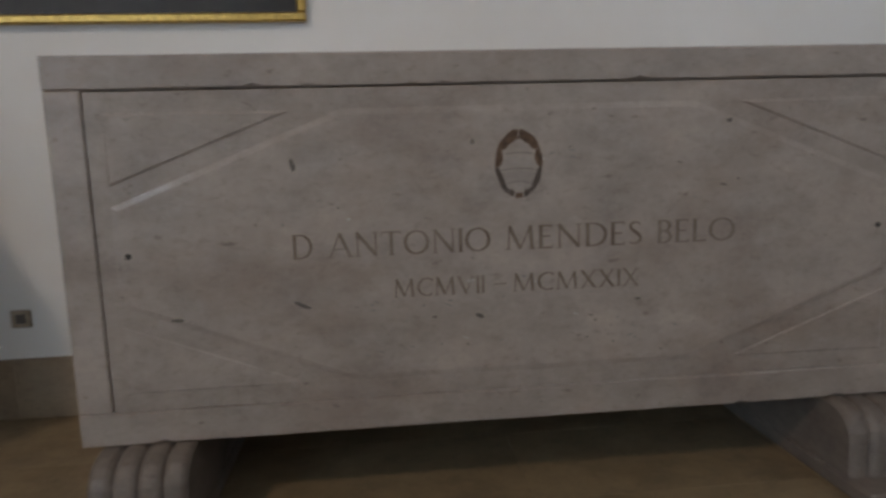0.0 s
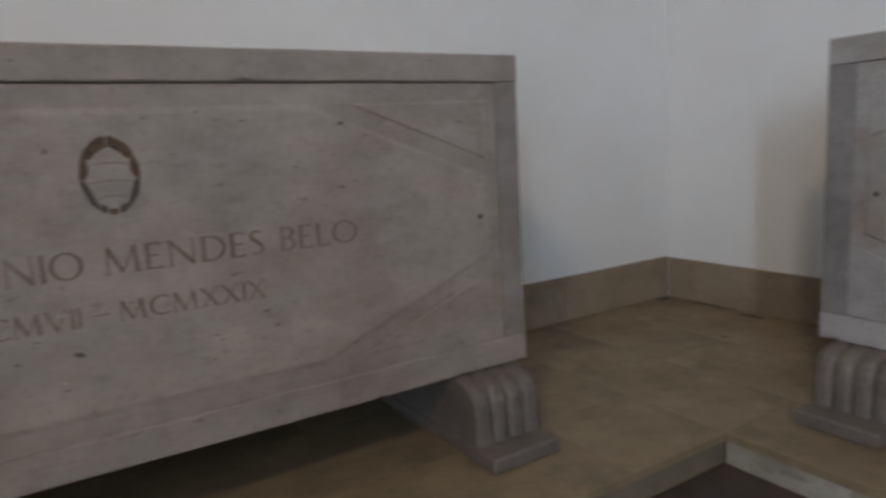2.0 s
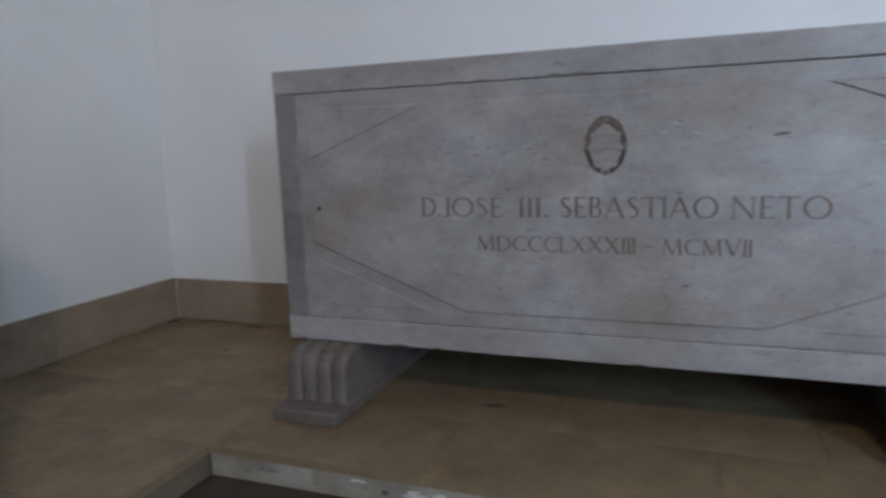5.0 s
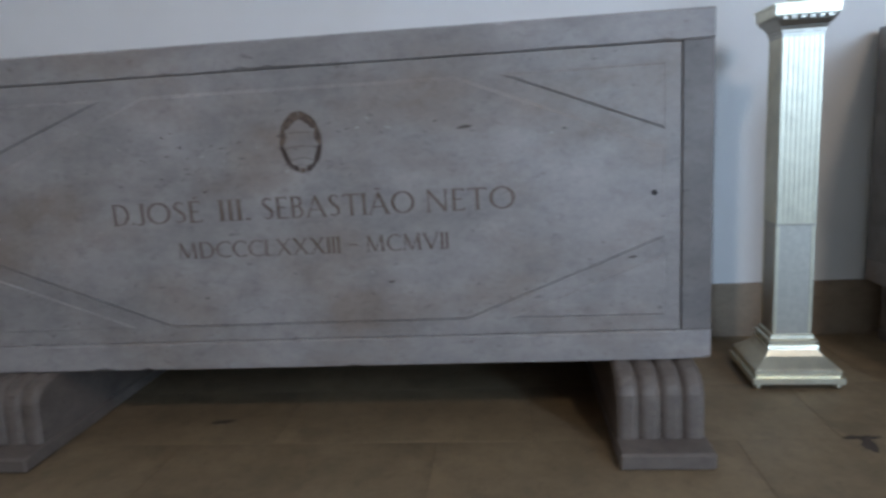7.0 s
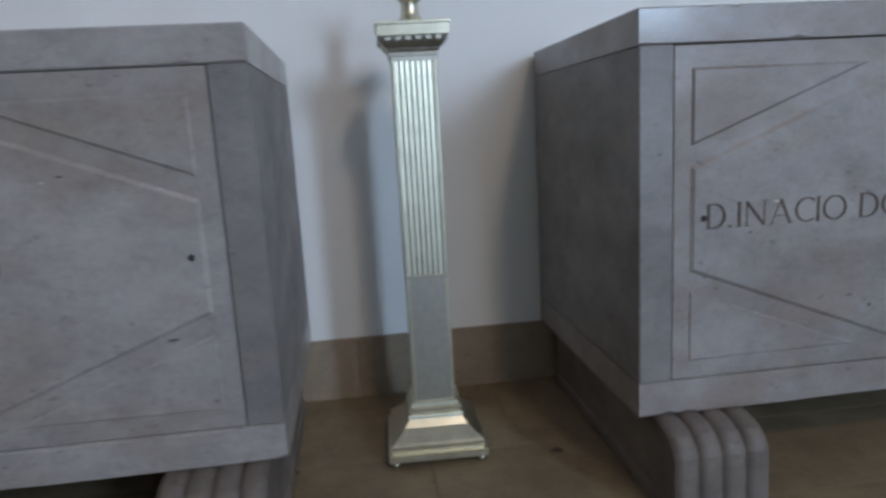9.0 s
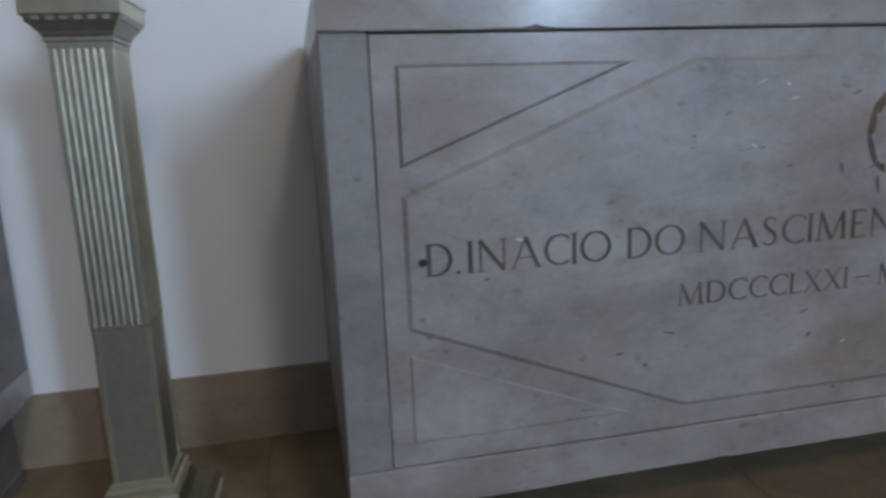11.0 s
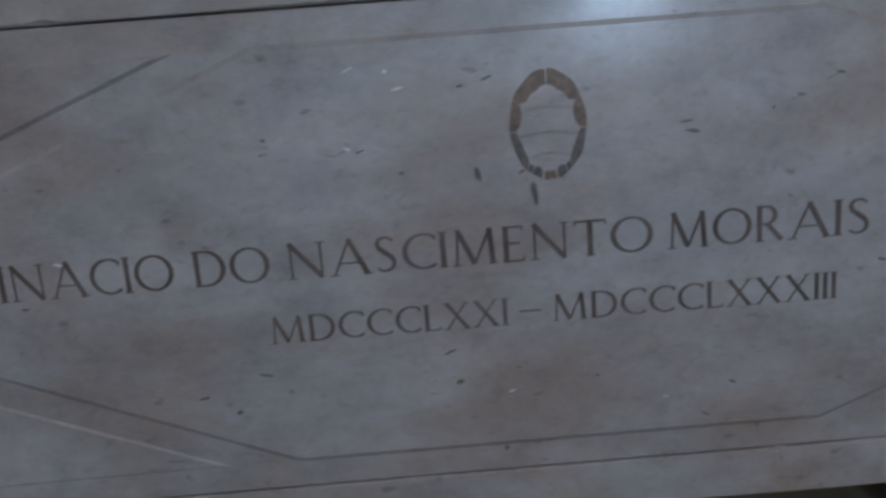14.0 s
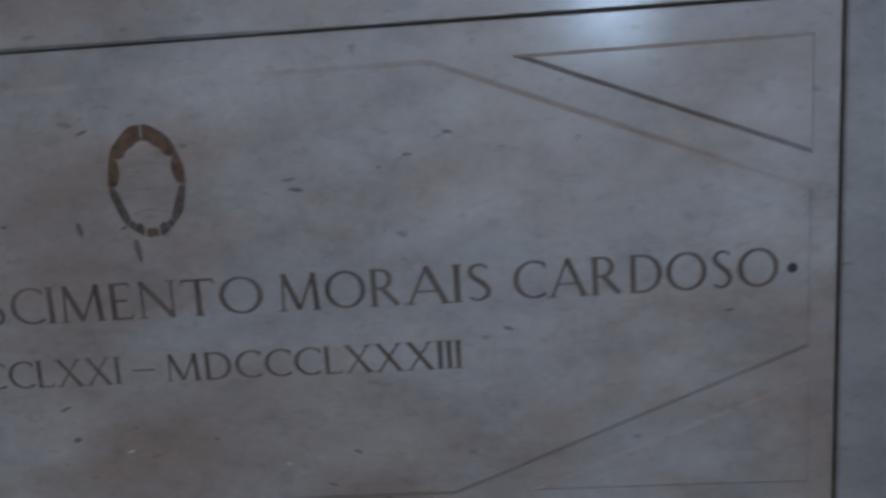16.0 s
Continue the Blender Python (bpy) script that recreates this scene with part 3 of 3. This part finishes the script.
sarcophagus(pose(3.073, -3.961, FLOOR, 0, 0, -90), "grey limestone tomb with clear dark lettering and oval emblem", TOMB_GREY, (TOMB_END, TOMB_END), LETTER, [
    ([("D.", -1.243, -1.160), ("INACIO", -1.144, -0.785), ("DO", -0.745, -0.587), ("NASCIMENTO", -0.553, 0.212), ("MOR", 0.241, 0.486), ("AIS", 0.500, 0.671), ("CAR", 0.712, 0.922), ("DOSO", 0.938, 1.224)], 0.076, 1.173),
    ([("MDCCCLXXI", -0.604, -0.101), ("–", -0.076, -0.029), ("MDCCCLXXXIII", -0.007, 0.602)], 0.058, 1.038)],
    [(-0.689, 0.892, 0.007, 0.006, 0), (-0.211, 0.921, 0.009, 0.006, 20), (-0.120, 0.759, 0.006, 0.005, 0), (0.435, 0.763, 0.005, 0.004, 0),
     (-0.229, 0.988, 0.015, 0.003, 20), (-0.299, 1.375, 0.008, 0.003, 0), (0.084, 0.910, 0.006, 0.003, 0), (0.379, 0.870, 0.010, 0.003, -20),
     (0.699, 1.115, 0.012, 0.004, -15), (-0.030, 1.315, 0.008, 0.025, 8), (-0.144, 1.362, 0.008, 0.016, 15), (0.297, 1.415, 0.018, 0.004, -8),
     (0.285, 1.435, 0.014, 0.003, 4), (0.60, 1.508, 0.012, 0.004, -6), (1.13, 1.13, 0.014, 0.003, 5), (-1.10, 1.155, 0.009, 0.003, 0),
     (0.52, 1.47, 0.010, 0.003, 0), (-0.62, 0.97, 0.020, 0.003, -12), (0.32, 0.80, 0.012, 0.003, -25), (-0.76, 0.93, 0.012, 0.003, 10)], 1.45, (0.0015, 0.006, 0.005))
sarcophagus(pose(-3.50, 2.070, FLOOR), "plain pale limestone tomb farther along the wall", TOMB_BROWN, (TOMB_BROWN, TOMB_BROWN), FADED, [], [])


# ---- candle stand between two tombs ----
def square_loft(levels, bm=None):
    """A square turned up through (half width, height) levels, closed at both ends."""
    bm = bm or bmesh.new()
    rings = [[bm.verts.new((sx * h, sy * h, z)) for sx, sy in ((-1, -1), (1, -1), (1, 1), (-1, 1))] for h, z in levels]
    for a, b in zip(rings, rings[1:]):
        for i in range(4):
            j = (i + 1) % 4
            bm.faces.new((a[i], a[j], b[j], b[i]))
    bm.faces.new(rings[0][::-1])
    bm.faces.new(rings[-1])
    return bm


def turned(levels, sides=28, bm=None, at=(0, 0)):
    bm = bm or bmesh.new()
    rings = [[bm.verts.new((at[0] + r * math.cos(2 * math.pi * i / sides), at[1] + r * math.sin(2 * math.pi * i / sides), z)) for i in range(sides)] for r, z in levels]
    for a, b in zip(rings, rings[1:]):
        for i in range(sides):
            j = (i + 1) % sides
            bm.faces.new((a[i], a[j], b[j], b[i]))
    bm.faces.new(rings[0][::-1])
    bm.faces.new(rings[-1])
    return bm


def fluted_bm(half, z0, z1, flutes=7, depth=0.0010):
    """A square shaft with round flutes on its four faces."""
    outline = []
    for k in range(4):
        turn = Matrix.Rotation(k * math.pi / 2, 2)
        edge = half - 0.011
        pts = [(-half, -half)]
        for f in range(flutes):
            a = -edge + 2 * edge * f / flutes
            w = 2 * edge / flutes
            pts += [(a + w * 0.12, -half)] + [(a + w * (0.12 + 0.76 * q / 6), -half + depth * math.sin(math.pi * q / 6)) for q in range(1, 6)] + [(a + w * 0.88, -half)]
        outline += [turn @ Vector(p) for p in pts]
    bm = bmesh.new()
    lo = [bm.verts.new((p.x, p.y, z0)) for p in outline]
    hi = [bm.verts.new((p.x, p.y, z1)) for p in outline]
    for i in range(len(lo)):
        j = (i + 1) % len(lo)
        bm.faces.new((lo[i], lo[j], hi[j], hi[i]))
    bm.faces.new(lo[::-1])
    bm.faces.new(hi)
    return bm


def candle_stand(m):
    top = tagged(new("candle_stand"), "tall silvered brass candle stand shaped as a fluted column", "candle stand")
    top.matrix_world = m
    for sx in (-1, 1):
        for sy in (-1, 1):
            part("ball_foot", turned([(0.004, 0.0), (0.013, 0.004), (0.017, 0.013), (0.013, 0.022), (0.004, 0.026)], 16, None, (sx * 0.160, sy * 0.160)), BRASS, top, "", True)
    part("base", square_loft([(0.182, 0.024), (0.184, 0.028), (0.184, 0.052), (0.169, 0.055), (0.169, 0.064), (0.173, 0.069), (0.173, 0.082), (0.165, 0.090),
                              (0.144, 0.106), (0.118, 0.128), (0.101, 0.152), (0.099, 0.158)]), BRASS, top)
    part("base_moulding", square_loft([(0.102, 0.158), (0.104, 0.164), (0.102, 0.170), (0.092, 0.173), (0.092, 0.180), (0.100, 0.183), (0.100, 0.192), (0.088, 0.196), (0.086, 0.212), (0.080, 0.216)]), BRASS, top)
    low = part("lower_shaft", square_loft([(0.076, 0.216), (0.076, 0.690)]), BRASS_MATT, top, "dull plain lower shaft")
    for k in range(4):
        for a, b in ((-0.0765, -0.064), (0.064, 0.0765)):
            strip = part("border", box_bm(a, b, -0.0785, -0.0745, 0.218, 0.688), BRASS, low)
            strip.rotation_euler = (0, 0, k * math.pi / 2)
    part("seam", square_loft([(0.0770, 0.688), (0.0785, 0.690), (0.0785, 0.694), (0.0770, 0.696)]), BRASS_MATT, top)
    shaft = part("fluted_shaft", fluted_bm(0.078, 0.697, 1.463), BRASS, top)
    for k in range(4):
        for a, b in ((-0.0775, -0.067), (0.067, 0.0775)):
            strip = part("border", box_bm(a, b, -0.0795, -0.0765, 0.699, 1.455, 0.001), BRASS, shaft)
            strip.rotation_euler = (0, 0, k * math.pi / 2)
    part("capital", square_loft([(0.080, 1.455), (0.080, 1.471), (0.086, 1.473), (0.086, 1.481), (0.083, 1.483), (0.090, 1.491), (0.092, 1.497), (0.108, 1.515), (0.114, 1.527), (0.116, 1.533)]), BRASS_MATT, top)
    part("abacus", square_loft([(0.120, 1.533), (0.122, 1.537), (0.122, 1.571), (0.128, 1.573), (0.128, 1.581), (0.124, 1.583)]), BRASS, top)
    for k in range(4):
        for i in range(6):
            d = part("dentil", box_bm(-0.094 + i * 0.034, -0.076 + i * 0.034, -0.121, -0.112, 1.521, 1.532), BRASS_MATT, top)
            d.rotation_euler = (0, 0, k * math.pi / 2)
    part("stem", turned([(0.062, 1.583), (0.064, 1.591), (0.050, 1.597), (0.038, 1.607), (0.033, 1.619), (0.030, 1.645), (0.032, 1.661), (0.042, 1.667), (0.046, 1.677),
                         (0.040, 1.689), (0.026, 1.700), (0.022, 1.730), (0.030, 1.755), (0.075, 1.775), (0.080, 1.781), (0.070, 1.785), (0.030, 1.785)]), BRASS, top, "", True)
    return top


candle_stand(pose(3.655, -1.926, FLOOR + 0.001, 0, 0, -2.5))


# ---- painting and socket on the north wall ----
def painting():
    top = tagged(new("painting"), "large very dark painting in a narrow gilded frame", "painting")
    top.matrix_world = pose(-1.040, NORTH - 0.004, 2.720)
    w, h, f = 0.80, 0.61, 0.040
    part("canvas", box_bm(-w + f - 0.004, w - f + 0.004, -0.022, -0.002, -h + f - 0.004, h - f + 0.004), CANVAS, top, "almost black canvas")
    for s in (-1, 1):
        for x0, x1, z0, z1 in ((-w, w, s * h, s * (h - f)), (s * w, s * (w - f), -h + f, h - f)):
            a, b, c, d = min(x0, x1), max(x0, x1), min(z0, z1), max(z0, z1)
            part("frame_rail", box_bm(a, b, -0.042, -0.001, c, d, 0.008), GOLD, top)
    return top


painting()
socket = tagged(part("wall_socket", box_bm(-1.690, -1.600, NORTH - 0.014, NORTH - 0.001, 0.738, 0.822, 0.004), PLATE), "small brown wall socket plate", "socket")
part("socket_well", box_bm(-1.667, -1.623, NORTH - 0.0155, NORTH - 0.0135, 0.758, 0.802), CHIP, socket)


# ---- stone pieces of floor, step and skirting ----
PIECES = {}


def piece(name, size, place, mat, parent, bevel=0.0006):
    """A slab with its lowest corner at place; slabs of one size share a mesh."""
    key = (name, tuple(round(v, 3) for v in size), mat.name)
    if key not in PIECES:
        PIECES[key] = mesh_of(name, box_bm(0, size[0], 0, size[1], 0, size[2], bevel), mat)
    ob = new(name, PIECES[key])
    ob.location, ob.parent = place, parent
    return ob


def row(name, along, start, end, lengths, across, width, z, thick, mat, parent, gap=0.0015, shift=0.0):
    """Slabs end to end along 'x' or 'y'."""
    at, i = start - shift, 0
    while at < end - 0.02:
        a, b = max(at, start), min(at + lengths[i % len(lengths)], end)
        if b - a > 0.02:
            size = (b - a - gap, width - gap, thick) if along == "x" else (width - gap, b - a - gap, thick)
            place = (a + gap / 2, across + gap / 2, z) if along == "x" else (across + gap / 2, a + gap / 2, z)
            piece(name, size, place, mat, parent)
        at, i = at + lengths[i % len(lengths)], i + 1


bm = box_bm(STEP_X + 0.02, EAST, SOUTH, NORTH, 0.0, FLOOR - 0.003)
box_bm(WEST, STEP_X + 0.02, STEP_Y + 0.02, NORTH, 0.0, FLOOR - 0.003, bm=bm)
border = structure("raised_floor", bm, GROUT, "raised beige stone floor border with a low step", "floor")
for k, (x0, x1) in enumerate(((STEP_X, 3.04), (3.04, 3.56), (3.56, EAST))):
    row("slab", "y", SOUTH, NORTH if k else STEP_Y, (1.02, 0.94, 1.10), x0, x1 - x0, FLOOR - 0.034, 0.034, SLAB, border, shift=0.37 * k)
for k, (y0, y1) in enumerate(((STEP_Y, 2.06), (2.06, 2.62), (2.62, NORTH))):
    row("slab", "x", WEST, STEP_X, (1.05, 0.96, 1.12), y0, y1 - y0, FLOOR - 0.034, 0.034, SLAB, border, shift=0.41 * k)
piece("slab", (3.04 - STEP_X - 0.003, NORTH - STEP_Y - 0.003, 0.034), (STEP_X + 0.0015, STEP_Y + 0.0015, FLOOR - 0.034), SLAB, border)
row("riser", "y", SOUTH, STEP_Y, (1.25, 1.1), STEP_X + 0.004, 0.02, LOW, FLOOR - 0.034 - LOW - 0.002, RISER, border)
row("riser", "x", WEST, STEP_X, (1.2, 1.05), STEP_Y + 0.004, 0.02, LOW, FLOOR - 0.034 - LOW - 0.002, RISER_SHADED, border)
for k in range(10):
    y0 = SOUTH + (STEP_Y - SOUTH) * k / 10
    row("slab", "x", WEST, STEP_X + 0.004, (0.98,), y0, (STEP_Y + 0.004 - SOUTH) / 10, LOW - 0.02, 0.02, SUNK, floor_low, shift=0.49 * (k % 2))

skirting = tagged(new("baseboard"), "tall beige stone skirting along the walls", "skirting", "", "structure")
row("skirting_slab", "x", WEST, EAST - 0.018, (1.15, 1.30), NORTH - 0.017, 0.02, FLOOR + 0.001, 0.294, SKIRT, skirting, 0.002)
row("skirting_slab", "y", SOUTH, NORTH - 0.018, (1.20, 1.12), EAST - 0.017, 0.02, FLOOR + 0.001, 0.287, SKIRT, skirting, 0.002, 0.2)


# ---- old stains and dark strips on the floor ----
BLOTS = plain("dark floor stain", (0.075, 0.055, 0.042), 0.7)


def blots(x, y, rx, ry, seed):
    """A thin ragged dark patch on the raised floor."""
    rnd = random.Random(seed)
    bm = bmesh.new()
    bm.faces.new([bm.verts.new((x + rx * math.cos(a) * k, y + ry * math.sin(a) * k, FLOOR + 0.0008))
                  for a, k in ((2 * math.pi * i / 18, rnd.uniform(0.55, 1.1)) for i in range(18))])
    part("blots", bm, BLOTS, border)


blots(3.045, -1.960, 0.018, 0.085, 1)
blots(2.985, -1.955, 0.060, 0.028, 2)
blots(3.49, -2.365, 0.022, 0.030, 3)
blots(3.24, 0.52, 0.022, 0.060, 4)
blots(3.55, -1.39, 0.015, 0.020, 5)
blots(4.12, 2.46, 0.028, 0.110, 6)
blots(3.62, 2.30, 0.030, 0.012, 7)
# dark strips along the foot of the walls and in their corner
blots(4.168, 2.78, 0.018, 0.26, 8)
blots(4.10, 3.14, 0.075, 0.045, 9)
blots(3.30, 3.180, 0.34, 0.014, 10)
blots(2.45, 3.182, 0.28, 0.011, 11)


def riser_mark(y, z, ry, rz, seed, mat):
    """A ragged patch on the face of the step: a knock, or a glint put into colour."""
    rnd = random.Random(seed)
    bm = bmesh.new()
    bm.faces.new([bm.verts.new((STEP_X + 0.0045, y + ry * math.cos(a) * k, z + rz * math.sin(a) * k))
                  for a, k in ((-2 * math.pi * i / 14, rnd.uniform(0.5, 1.15)) for i in range(14))])
    part("chip", bm, mat, border)


# ragged white patches: glints on the riser, put into its colour
GLINT_WHITE = plain("bare white stone", (0.68, 0.66, 0.62), 0.35)
riser_mark(0.62, 0.215, 0.055, 0.018, 1, GLINT_WHITE)
riser_mark(0.52, 0.225, 0.030, 0.012, 2, GLINT_WHITE)
riser_mark(0.74, 0.205, 0.022, 0.012, 3, CHIP)
riser_mark(0.86, 0.235, 0.040, 0.008, 4, GLINT_WHITE)
riser_mark(0.40, 0.205, 0.035, 0.016, 5, CHIP_PALE)
riser_mark(1.25, 0.220, 0.060, 0.014, 6, CHIP_SOFT)
